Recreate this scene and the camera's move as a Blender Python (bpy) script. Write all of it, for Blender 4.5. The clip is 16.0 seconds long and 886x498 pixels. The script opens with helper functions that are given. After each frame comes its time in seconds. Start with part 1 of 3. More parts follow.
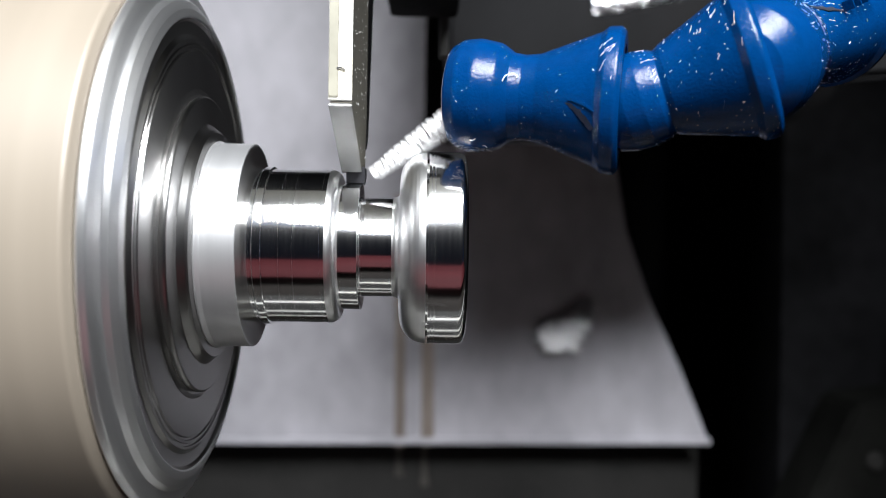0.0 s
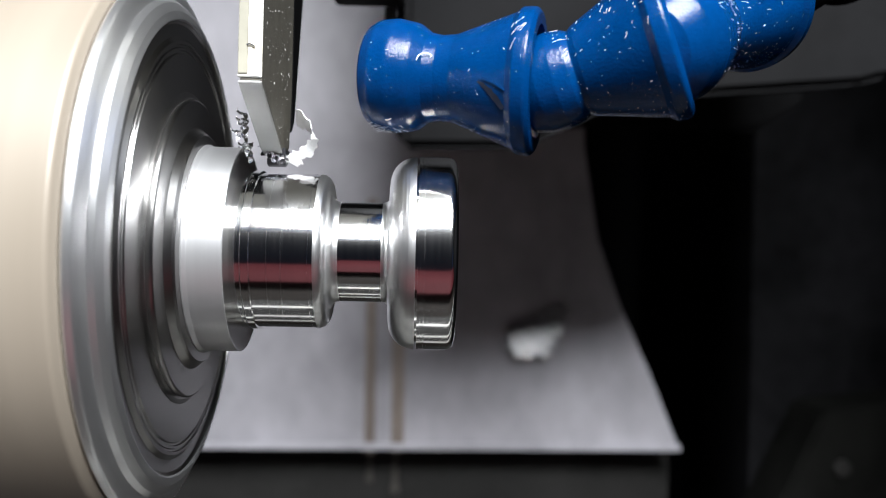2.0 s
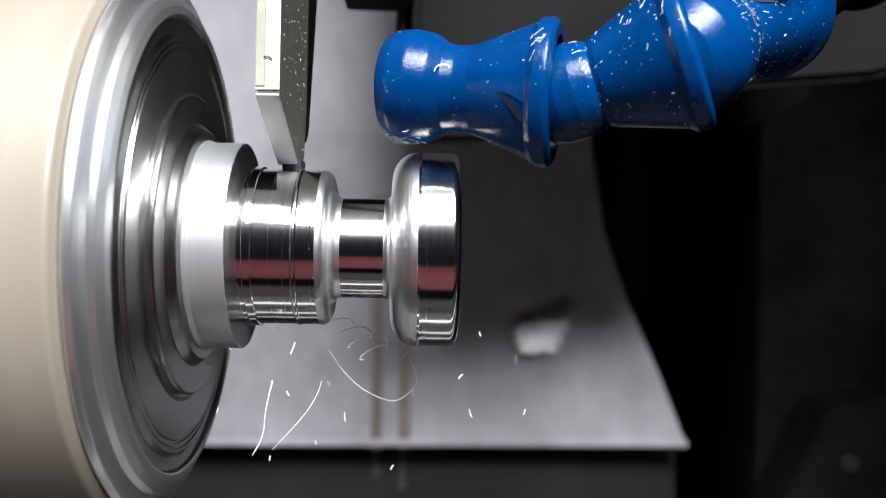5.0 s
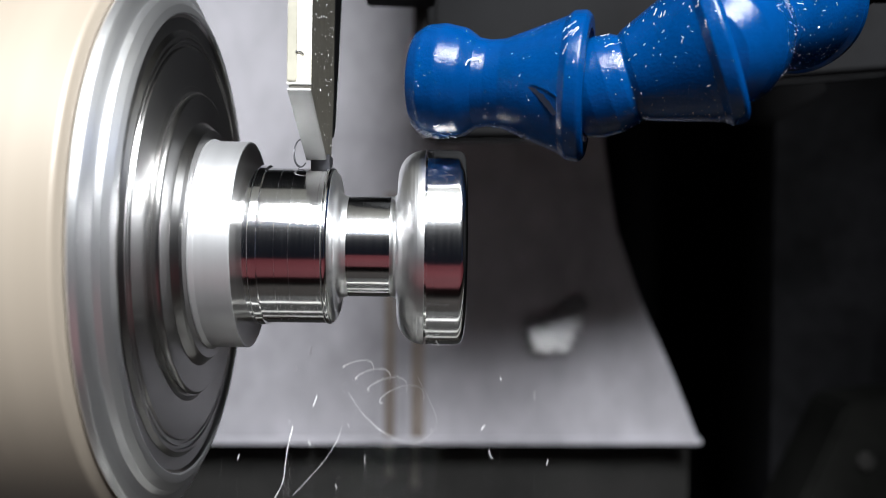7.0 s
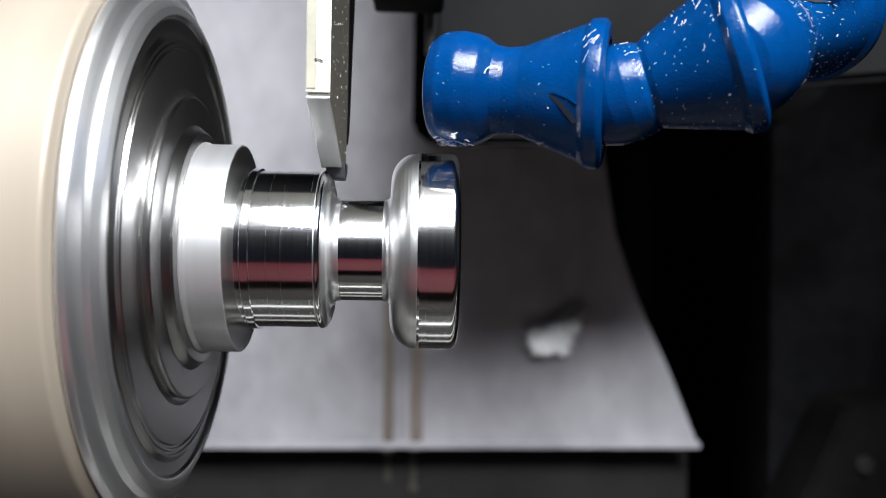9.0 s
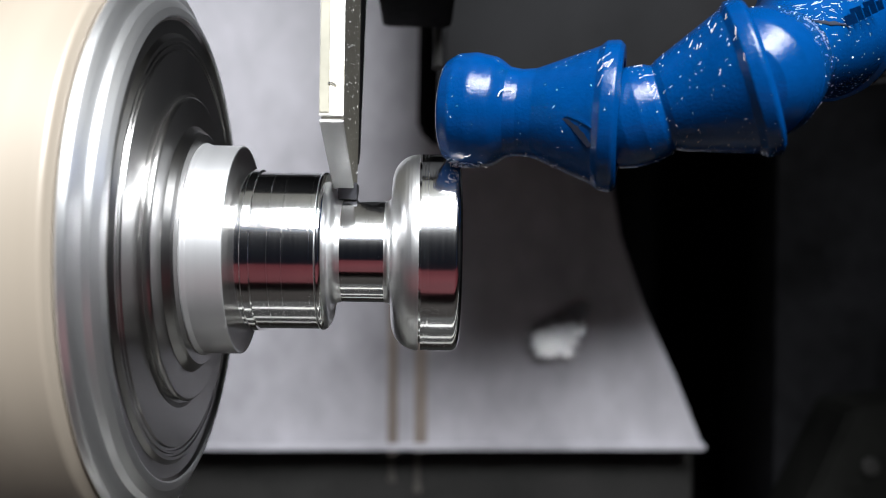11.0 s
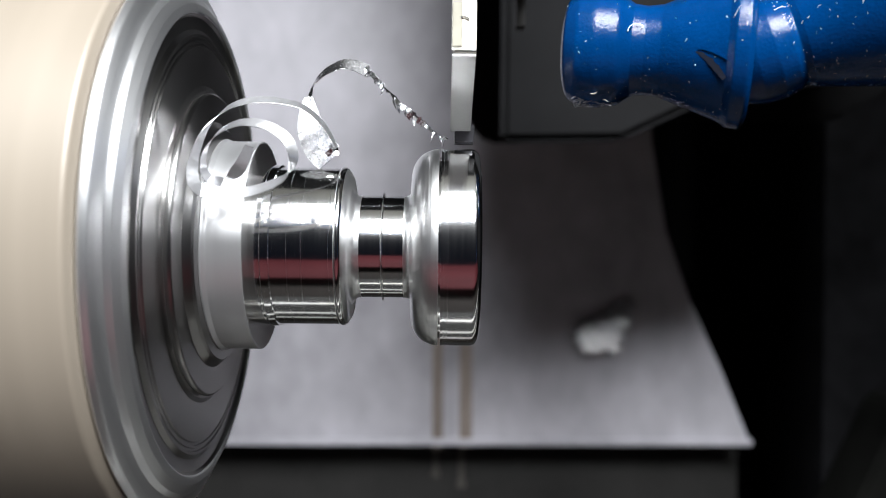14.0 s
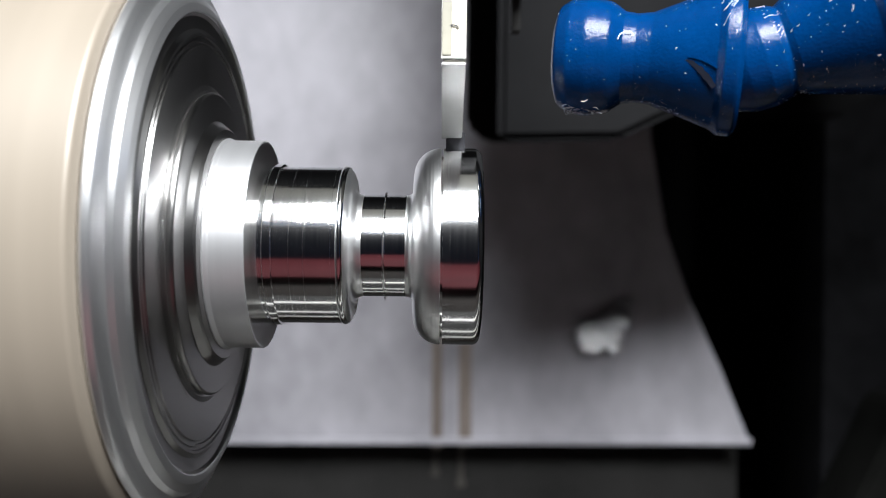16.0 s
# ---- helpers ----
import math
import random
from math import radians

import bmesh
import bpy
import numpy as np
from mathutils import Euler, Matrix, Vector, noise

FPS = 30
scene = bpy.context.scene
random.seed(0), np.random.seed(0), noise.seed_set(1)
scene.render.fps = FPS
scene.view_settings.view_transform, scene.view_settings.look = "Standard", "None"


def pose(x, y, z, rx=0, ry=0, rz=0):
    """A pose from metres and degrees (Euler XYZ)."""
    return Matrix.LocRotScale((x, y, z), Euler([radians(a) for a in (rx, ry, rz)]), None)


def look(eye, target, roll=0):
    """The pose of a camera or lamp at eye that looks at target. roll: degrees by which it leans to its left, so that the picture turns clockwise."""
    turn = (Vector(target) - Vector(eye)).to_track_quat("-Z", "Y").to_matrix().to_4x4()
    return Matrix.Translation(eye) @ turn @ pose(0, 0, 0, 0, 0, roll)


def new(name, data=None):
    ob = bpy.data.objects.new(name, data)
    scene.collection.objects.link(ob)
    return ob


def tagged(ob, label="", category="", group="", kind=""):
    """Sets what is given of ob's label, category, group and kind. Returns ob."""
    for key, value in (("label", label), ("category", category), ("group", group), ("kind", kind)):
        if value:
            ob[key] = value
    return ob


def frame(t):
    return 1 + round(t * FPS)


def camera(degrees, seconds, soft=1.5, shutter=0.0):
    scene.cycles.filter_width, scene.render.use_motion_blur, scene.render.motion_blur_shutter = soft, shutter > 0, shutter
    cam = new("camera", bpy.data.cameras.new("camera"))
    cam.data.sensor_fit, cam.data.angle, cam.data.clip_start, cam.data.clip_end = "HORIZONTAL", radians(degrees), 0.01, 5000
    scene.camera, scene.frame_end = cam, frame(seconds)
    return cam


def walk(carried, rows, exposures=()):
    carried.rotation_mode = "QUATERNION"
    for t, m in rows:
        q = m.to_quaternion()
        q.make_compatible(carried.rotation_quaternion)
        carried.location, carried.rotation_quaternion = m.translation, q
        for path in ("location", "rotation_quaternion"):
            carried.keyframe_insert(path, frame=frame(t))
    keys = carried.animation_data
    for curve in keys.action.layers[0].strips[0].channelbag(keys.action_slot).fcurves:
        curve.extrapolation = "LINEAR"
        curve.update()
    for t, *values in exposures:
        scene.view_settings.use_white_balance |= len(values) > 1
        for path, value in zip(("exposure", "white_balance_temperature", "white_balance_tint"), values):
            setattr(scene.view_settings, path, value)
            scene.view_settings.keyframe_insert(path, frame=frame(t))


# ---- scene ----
MM = 0.001
cam = camera(55.0, 16.0, soft=0.8, shutter=0.5)
cam.data.dof.use_dof = True
cam.data.dof.focus_distance = 0.116
cam.data.dof.aperture_fstop = 20.0

# seconds, distance from the spindle axis, yaw, pitch, roll
CAMERA = [
    (0, 0.12575, -0.92, -0.07, 0.86), (0.5, 0.12563, -1.08, -0.02, 1.01), (1, 0.12550, -1.32, -0.01, 1.08),
    (1.5, 0.12538, -1.56, 0.18, 1.25), (2, 0.12525, -1.62, 0.32, 1.25), (2.5, 0.12513, -1.56, 0.17, 1.17),
    (3, 0.12500, -1.48, 0.00, 1.10), (3.5, 0.12486, -1.64, 0.17, 1.11), (4, 0.12472, -1.68, 0.15, 1.18),
    (6.5, 0.12404, -1.05, -0.10, 0.86), (7, 0.12390, -1.03, -0.10, 0.86), (7.5, 0.12376, -0.98, 0.23, 0.85),
    (8, 0.12363, -1.28, 0.15, 0.80), (8.5, 0.12349, -1.41, 0.28, 0.88), (9, 0.12336, -1.49, 0.16, 0.88),
    (11.5, 0.12268, -1.31, 0.33, 0.81), (12, 0.12255, -0.99, 0.44, 0.72), (12.5, 0.12255, -0.42, 0.26, 0.75),
    (13, 0.12255, -0.25, -0.02, 0.68), (13.5, 0.12255, -0.17, 0.04, 0.60), (14, 0.12255, -0.09, -0.11, 0.67),
    (14.5, 0.12255, -0.25, -0.16, 0.61), (15, 0.12255, -0.21, 0.11, 0.74), (15.5, 0.12255, -0.17, -0.03, 0.75),
    (16, 0.12255, 0.05, -0.17, 0.67)]


def camera_pose(d, yaw, pitch, roll):
    return pose(0, -d, 0, 90, 0, yaw) @ pose(0, 0, 0, pitch) @ pose(0, 0, 0, 0, 0, roll)


walk(cam, [(t, camera_pose(d, yaw, pitch, roll)) for t, d, yaw, pitch, roll in CAMERA], [(0, -0.1), (1.2, 0), (12.3, 0), (13, -0.15), (16, -0.15)])

# ---- light ----
world = bpy.data.worlds.new("world")
world.use_nodes = True
scene.world = world
world.node_tree.nodes["Background"].inputs["Color"].default_value = (0.36, 0.46, 0.85, 1)
world.node_tree.nodes["Background"].inputs["Strength"].default_value = 0.008

LAMP = Vector((0.10, -0.435, 0.47))
lamp_data = bpy.data.lights.new("work_lamp_light", "AREA")
lamp_data.shape, lamp_data.size, lamp_data.size_y = "RECTANGLE", 0.40, 0.31
lamp_data.spread = radians(155)
lamp_data.energy, lamp_data.color = 16.5, (0.945, 0.975, 1.0)
lamp = new("work_lamp_light", lamp_data)
lamp.matrix_world = look(LAMP, (0.06, 0.02, 0))
scene.view_settings.exposure = 0.0


# ---- materials ----
def material(name, color, rough=0.5, metal=0.0, spread=0.15, scale=200.0, bump=0.0, bump_scale=800.0, coat=0.0, stretch=(1, 1, 1), rough_spread=0.1, stain=None, sheen=0.5, brushed=0.0):
    mat = bpy.data.materials.new(name)
    mat.use_nodes = True
    nt = mat.node_tree
    nodes, links = nt.nodes, nt.links
    bsdf = nodes["Principled BSDF"]
    bsdf.inputs["Metallic"].default_value = metal
    bsdf.inputs["Coat Weight"].default_value = coat
    bsdf.inputs["Coat Roughness"].default_value = 0.08
    bsdf.inputs["Specular IOR Level"].default_value = sheen
    coord = nodes.new("ShaderNodeTexCoord")
    mapping = nodes.new("ShaderNodeMapping")
    mapping.inputs["Scale"].default_value = stretch
    links.new(coord.outputs["Object"], mapping.inputs["Vector"])

    def noise_at(s, detail=4.0):
        n = nodes.new("ShaderNodeTexNoise")
        n.inputs["Scale"].default_value, n.inputs["Detail"].default_value = s, detail
        links.new(mapping.outputs["Vector"], n.inputs["Vector"])
        return n
    large, fine = noise_at(scale), noise_at(scale * 7)
    mix = nodes.new("ShaderNodeMath")
    mix.operation = "MULTIPLY_ADD"
    links.new(fine.outputs["Fac"], mix.inputs[0])
    mix.inputs[1].default_value = 0.5
    links.new(large.outputs["Fac"], mix.inputs[2])
    ramp = nodes.new("ShaderNodeValToRGB")
    lo, hi = [max(c * (1 - spread), 0) for c in color], [min(c * (1 + spread), 1) for c in color]
    ramp.color_ramp.elements[0].position, ramp.color_ramp.elements[1].position = 0.45, 1.05
    ramp.color_ramp.elements[0].color, ramp.color_ramp.elements[1].color = (*lo, 1), (*hi, 1)
    links.new(mix.outputs[0], ramp.inputs["Fac"])
    out = ramp.outputs["Color"]
    if stain:
        blotch = noise_at(scale * 0.6, 6.0)
        sr = nodes.new("ShaderNodeValToRGB")
        sr.color_ramp.elements[0].position, sr.color_ramp.elements[1].position = 0.52, 0.72
        links.new(blotch.outputs["Fac"], sr.inputs["Fac"])
        m2 = nodes.new("ShaderNodeMix")
        m2.data_type = "RGBA"
        links.new(sr.outputs["Color"], m2.inputs["Factor"])
        links.new(out, m2.inputs["A"])
        m2.inputs["B"].default_value = (*stain, 1)
        out = m2.outputs["Result"]
    links.new(out, bsdf.inputs["Base Color"])
    rr = nodes.new("ShaderNodeMapRange")
    rr.inputs["To Min"].default_value, rr.inputs["To Max"].default_value = max(rough - rough_spread, 0.02), rough + rough_spread
    links.new(fine.outputs["Fac"], rr.inputs["Value"])
    links.new(rr.outputs["Result"], bsdf.inputs["Roughness"])
    if brushed:
        # grooves run round the spindle, so highlights spread across them
        tangent = nodes.new("ShaderNodeTangent")
        tangent.direction_type, tangent.axis = "RADIAL", "X"
        links.new(tangent.outputs["Tangent"], bsdf.inputs["Tangent"])
        bsdf.inputs["Anisotropic"].default_value, bsdf.inputs["Anisotropic Rotation"].default_value = brushed, 0.25
    if bump:
        b = nodes.new("ShaderNodeBump")
        b.inputs["Strength"].default_value, b.inputs["Distance"].default_value = bump, 0.0002
        links.new(noise_at(bump_scale).outputs["Fac"], b.inputs["Height"])
        links.new(b.outputs["Normal"], bsdf.inputs["Normal"])
    return mat


# turned metal: fine rings run round the spindle axis, so the grain varies along x alone
rough_turned = material("rough_turned", (0.93, 0.935, 0.945), 0.3, 1.0, 0.08, 300, 0.2, 2600, stretch=(1, 0.004, 0.004), rough_spread=0.05)
turned_aluminium = material("turned_aluminium", (0.965, 0.97, 0.98), 0.12, 1.0, 0.06, 300, 0.05, 2200, stretch=(1, 0.004, 0.004), rough_spread=0.03)
face_steel = material("face_steel", (0.42, 0.415, 0.41), 0.30, 1.0, 0.1, 260, 0.04, 900, stretch=(1, 0.02, 0.02), rough_spread=0.06, brushed=0.75)
rim_steel = material("rim_steel", (0.90, 0.905, 0.92), 0.36, 0.96, 0.06, 260, 0.05, 900, stretch=(1, 0.02, 0.02), rough_spread=0.05, brushed=0.6)
collar_steel = material("collar_steel", (0.56, 0.56, 0.57), 0.38, 0.85, 0.03, 300, 0.02, 1500, stretch=(1, 0.01, 0.01), rough_spread=0.03)
chuck_paint = material("chuck_paint", (0.222, 0.190, 0.152), 0.45, 0.1, 0.08, 60, 0.05, 600, stretch=(1, 0.05, 0.05))
# blade steel toned by face: light for the lit front, dark for shaded ones
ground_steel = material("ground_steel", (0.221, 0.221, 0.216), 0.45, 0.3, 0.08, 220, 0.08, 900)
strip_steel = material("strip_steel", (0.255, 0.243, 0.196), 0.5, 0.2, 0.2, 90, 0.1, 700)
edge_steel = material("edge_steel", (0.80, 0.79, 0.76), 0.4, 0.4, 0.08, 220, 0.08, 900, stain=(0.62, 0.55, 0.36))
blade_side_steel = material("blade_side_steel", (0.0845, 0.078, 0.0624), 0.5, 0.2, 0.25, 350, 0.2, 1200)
carbide = material("carbide", (0.035, 0.035, 0.04), 0.35, 0.3, 0.2, 500)
blue_plastic = material("blue_plastic", (0.0001, 0.026, 0.108), 0.17, 0.0, 0.16, 120, 0.28, 2800, coat=0.0, sheen=0.22, rough_spread=0.07)
bright_chip = material("bright_chip", (0.62, 0.62, 0.64), 0.34, 0.9, 0.08, 300, 0.2, 900)
dark_chip = material("dark_chip", (0.12, 0.12, 0.13), 0.4, 0.8, 0.2, 300, 0.2, 900)
speck_metal = material("speck_metal", (0.85, 0.85, 0.85), 0.45, 0.2, 0.1, 400)
chip_metal = material("chip_metal", (0.80, 0.80, 0.82), 0.25, 1.0, 0.08, 400, 0.3, 900)
cover_steel = material("cover_steel", (0.41, 0.398, 0.432), 0.5, 0.1, 0.36, 9, 0.05, 200, stretch=(1, 1, 0.7), sheen=0.3)
# bright metal of the patch that makes the glint on the sheet
glint_steel = material("glint_steel", (0.93, 0.93, 0.97), 0.44, 1.0, 0.25, 50, 0.25, 140)
dark_drip = material("dark_drip", (0.05, 0.045, 0.04), 0.5, 0.0, 0.4, 60)
drip_stain = material("drip_stain", (0.24, 0.2, 0.176), 0.5, 0.1, 0.4, 60, stretch=(1, 1, 0.2))
dark_steel = material("dark_steel", (0.0196, 0.0189, 0.0182), 0.6, 0.0, 0.3, 30, 0.1, 300, sheen=0.15)
black_oxide = material("black_oxide", (0.0022, 0.0022, 0.0025), 0.7, 0.0, 0.3, 60, 0.1, 500, sheen=0.04)
ceiling_paint = material("ceiling_paint", (0.24, 0.236, 0.205), 0.6, 0.0, 0.12, 6, 0.05, 150)
# dark tone matched to the shaded sheet, so the plates' edges don't show
shade_tone = material("shade_tone", (0.0065, 0.0065, 0.007), 0.7, 0.0, 0.3, 30, 0.1, 300, sheen=0.05)
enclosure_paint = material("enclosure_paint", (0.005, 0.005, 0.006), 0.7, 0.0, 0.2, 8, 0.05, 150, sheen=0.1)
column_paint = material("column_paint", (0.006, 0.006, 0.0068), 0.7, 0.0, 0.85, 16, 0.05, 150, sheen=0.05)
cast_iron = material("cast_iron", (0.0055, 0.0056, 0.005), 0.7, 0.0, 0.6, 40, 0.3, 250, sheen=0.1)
navy_paint = material("navy_paint", (0.018, 0.048, 0.13), 0.55, 0.0, 0.2, 10, 0.05, 150)
red_paint = material("red_paint", (0.0381, 0.00595, 0.0077), 0.7, 0.0, 0.2, 10, 0.05, 150, sheen=0.1)
tray_steel = material("tray_steel", (0.0112, 0.0091, 0.0077), 0.65, 0.0, 0.3, 25, 0.2, 300, sheen=0.1)
# near-black blue for the shade inside the cuts
gouge_shade = material("gouge_shade", (0.0006, 0.003, 0.012), 0.5, 0.0, 0.3, 600)


# ---- builders ----
def finish(bm, name, mat, parent=None, label="", sharp=35, smooth=True):
    me = bpy.data.meshes.new(name)
    bmesh.ops.remove_doubles(bm, verts=bm.verts, dist=1e-7)
    bmesh.ops.recalc_face_normals(bm, faces=bm.faces)
    bm.to_mesh(me)
    bm.free()
    me.materials.append(mat)
    if smooth:
        for p in me.polygons:
            p.use_smooth = True
        me.set_sharp_from_angle(angle=radians(sharp))
    ob = new(name, me)
    if parent is not None:
        ob.parent = parent
    if label:
        ob["label"] = label
    return ob


def part(name, bm, mat, parent, label=""):
    return finish(bm, name, mat, parent, label)


def rounded(points, steps=5):
    """A profile of (x, r) or (x, r, fillet) in millimetres, its corners rounded by their fillets."""
    out = []
    for i, p in enumerate(points):
        p0 = Vector(p[:2])
        rad = p[2] if len(p) > 2 else 0
        if not rad or i in (0, len(points) - 1):
            out.append(p0)
            continue
        a, b = Vector(points[i - 1][:2]) - p0, Vector(points[i + 1][:2]) - p0
        ang = a.angle(b)
        d = min(rad / math.tan(ang / 2), a.length * 0.98, b.length * 0.98)
        pa, pb = p0 + a.normalized() * d, p0 + b.normalized() * d
        rr = d * math.tan(ang / 2)
        c = p0 + (a.normalized() + b.normalized()).normalized() * (rr / math.sin(ang / 2))
        va, vb = pa - c, pb - c
        for k in range(steps + 1):
            v = va.lerp(vb, k / steps)
            out.append(c + v.normalized() * rr)
    return out


def turned(profile, segments=128, axis=None):
    """A body of revolution round the x axis, or round the x axis of the pose given."""
    bm = bmesh.new()
    rings = []
    for p in profile:
        x, r = p[0] * MM, p[1] * MM
        if r < 1e-6:
            rings.append([bm.verts.new((x, 0, 0))])
        else:
            rings.append([bm.verts.new((x, r * math.cos(2 * math.pi * k / segments), r * math.sin(2 * math.pi * k / segments))) for k in range(segments)])
    for a, b in zip(rings, rings[1:]):
        for k in range(segments):
            n = (k + 1) % segments
            if len(a) == 1 and len(b) == 1:
                continue
            if len(a) == 1:
                bm.faces.new((a[0], b[k], b[n]))
            elif len(b) == 1:
                bm.faces.new((a[k], a[n], b[0]))
            else:
                bm.faces.new((a[k], a[n], b[n], b[k]))
    if axis is not None:
        bmesh.ops.transform(bm, matrix=axis, verts=bm.verts)
    return bm


def box(x0, x1, y0, y1, z0, z1, bevel=0.0, bm=None):
    """A box between limits in millimetres, its edges bevelled."""
    bm = bm or bmesh.new()
    made = bmesh.ops.create_cube(bm, size=1)["verts"]
    m = Matrix.LocRotScale(Vector(((x0 + x1) / 2, (y0 + y1) / 2, (z0 + z1) / 2)) * MM, None, Vector((x1 - x0, y1 - y0, z1 - z0)) * MM)
    bmesh.ops.transform(bm, matrix=m, verts=made)
    if bevel:
        edges = list({e for v in made for e in v.link_edges})
        bmesh.ops.bevel(bm, geom=edges, offset=bevel * MM, segments=2, affect="EDGES", profile=0.6)
    return bm


def prism(outline, x0, x1, bevel=0.0):
    """A plate with an outline of (y, z) in millimetres, from x0 to x1."""
    bm = bmesh.new()
    a = [bm.verts.new((x0 * MM, y * MM, z * MM)) for y, z in outline]
    b = [bm.verts.new((x1 * MM, y * MM, z * MM)) for y, z in outline]
    bm.faces.new(a)
    bm.faces.new(b[::-1])
    for i in range(len(a)):
        n = (i + 1) % len(a)
        bm.faces.new((a[i], a[n], b[n], b[i]))
    bmesh.ops.recalc_face_normals(bm, faces=bm.faces)
    if bevel:
        bmesh.ops.bevel(bm, geom=list(bm.edges), offset=bevel * MM, segments=2, affect="EDGES")
    return bm


def frames_along(pts):
    pts = [Vector(p) * MM for p in pts]
    tang = [(pts[min(i + 1, len(pts) - 1)] - pts[max(i - 1, 0)]).normalized() for i in range(len(pts))]
    return pts, tang


def smooth_path(pts, per=8):
    out = []
    n = len(pts)
    for i in range(n - 1):
        p0, p1, p2, p3 = (Vector(pts[max(i - 1, 0)]), Vector(pts[i]), Vector(pts[i + 1]), Vector(pts[min(i + 2, n - 1)]))
        for k in range(per):
            t = k / per
            out.append(0.5 * ((2 * p1) + (p2 - p0) * t + (2 * p0 - 5 * p1 + 4 * p2 - p3) * t * t + (3 * p1 - p0 - 3 * p2 + p3) * t ** 3))
    out.append(Vector(pts[-1]))
    return out


def ribbon(pts, width, thick=0.08, side=(0, 1, 0), rag=0.0, twist=0.0, seed=1, bm=None):
    """A strip of swarf along points in millimetres. side: the way that its width lies; rag: how torn its edges are."""
    rnd = random.Random(seed)
    bm = bm or bmesh.new()
    c, tang = frames_along(pts)
    rows = []
    for i, (p, t) in enumerate(zip(c, tang)):
        s = Vector(side)
        if twist:
            s = Matrix.Rotation(twist * i / len(c) * 2 * math.pi, 3, t) @ s
        s = (s - t * s.dot(t)).normalized()
        n = t.cross(s).normalized()
        w = width(i / (len(c) - 1)) if callable(width) else width
        w1, w2 = w * (1 + rag * rnd.uniform(-1, 1)) / 2, w * (1 + rag * rnd.uniform(-1, 1)) / 2
        wave = n * (rag * 0.25 * w * MM * rnd.uniform(-1, 1))
        h = n * (thick * MM / 2)
        rows.append([bm.verts.new(q) for q in (p + s * w1 * MM + h + wave, p - s * w2 * MM + h, p - s * w2 * MM - h, p + s * w1 * MM - h + wave)])
    for a, b in zip(rows, rows[1:]):
        for k in range(4):
            bm.faces.new((a[k], a[(k + 1) % 4], b[(k + 1) % 4], b[k]))
    bm.faces.new(rows[0][::-1])
    bm.faces.new(rows[-1])
    return bm


def helix(start, end, radius, turns, per=22, grow=1.0):
    a, b = Vector(start), Vector(end)
    ax = (b - a).normalized()
    u = ax.orthogonal().normalized()
    v = ax.cross(u)
    n = int(turns * per)
    out = []
    for i in range(n + 1):
        t = i / n
        r = radius * (1 + (grow - 1) * t)
        ang = 2 * math.pi * turns * t
        out.append(a.lerp(b, t) + (u * math.cos(ang) + v * math.sin(ang)) * r)
    return out


# ---- machine enclosure ----
def wall(name, limits, mat, label):
    return tagged(finish(box(*limits), name, mat, smooth=False), label, "wall", kind="structure")


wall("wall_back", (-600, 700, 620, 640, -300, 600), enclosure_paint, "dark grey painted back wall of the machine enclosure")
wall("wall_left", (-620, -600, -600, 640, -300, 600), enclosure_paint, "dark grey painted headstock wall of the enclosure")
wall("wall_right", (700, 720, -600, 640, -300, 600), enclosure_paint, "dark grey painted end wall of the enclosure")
# the door stands open: an opening towards the dim workshop
for front in ((-620, -420, -620, -600, -300, 600), (480, 720, -620, -600, -300, 600), (-420, 480, -620, -600, 300, 600), (-420, 480, -620, -600, -300, -240)):
    wall("wall_front", front, navy_paint, "dark navy painted front of the enclosure round the door")
tagged(finish(box(-620, 720, 30, 640, 600, 620), "ceiling_rear", enclosure_paint, smooth=False), "dark rear ceiling of the enclosure over the slides", "ceiling", kind="structure")
tagged(finish(box(-620, 720, -620, 30, 600, 620), "ceiling", ceiling_paint, smooth=False), "pale cream painted ceiling of the enclosure", "ceiling", kind="structure")
tagged(finish(box(-620, 720, -620, 640, -320, -300), "floor", tray_steel, smooth=False), "brownish steel chip tray floor under the spindle", "floor", kind="structure")
sill = box(-590, 690, -145, 145, -4, 4, 2)
bmesh.ops.transform(sill, matrix=pose(0, -0.355, -0.20, -8), verts=sill.verts)
tagged(finish(sill, "front_sill", red_paint), "red painted sloping front sill of the machine", "sill", kind="structure")
bed = tagged(new("lathe_bed"), "lathe bed with three ground steel ways under the spindle", "lathe bed")
part("casting", box(-590, 500, -60, 200, -299, -262, 4), dark_steel, bed)
for y in (-8, 95, 178):
    part("way", box(-590, 500, y, y + 12, -262, -248, 1), edge_steel, bed, "bright ground way")

# lamp housing on the ceiling side of the door
lamp_thing = tagged(new("work_lamp"), "long machine work lamp bar on a steel bracket", "lamp")
lamp_pose = look(LAMP, (0.06, 0.02, 0))
hb = box(-210, 210, -164, 164, 5, 22, 4)
bmesh.ops.transform(hb, matrix=lamp_pose, verts=hb.verts)
part("housing", hb, enclosure_paint, lamp_thing)
bb = box(92, 108, -465, -425, 485, 600, 1)
part("bracket", bb, dark_steel, lamp_thing)

# ---- spindle: chuck and workpiece turn round the x axis ----
chuck = tagged(new("lathe_chuck"), "spinning lathe chuck with polished steel face and cream body", "chuck")
part("body", turned(rounded([(-600, 0), (-600, 38.6), (-37.6, 38.6, 0.8), (-36.9, 37.5, 0.2), (-36.9, 30)]), 160), chuck_paint, chuck, "cream chuck body")
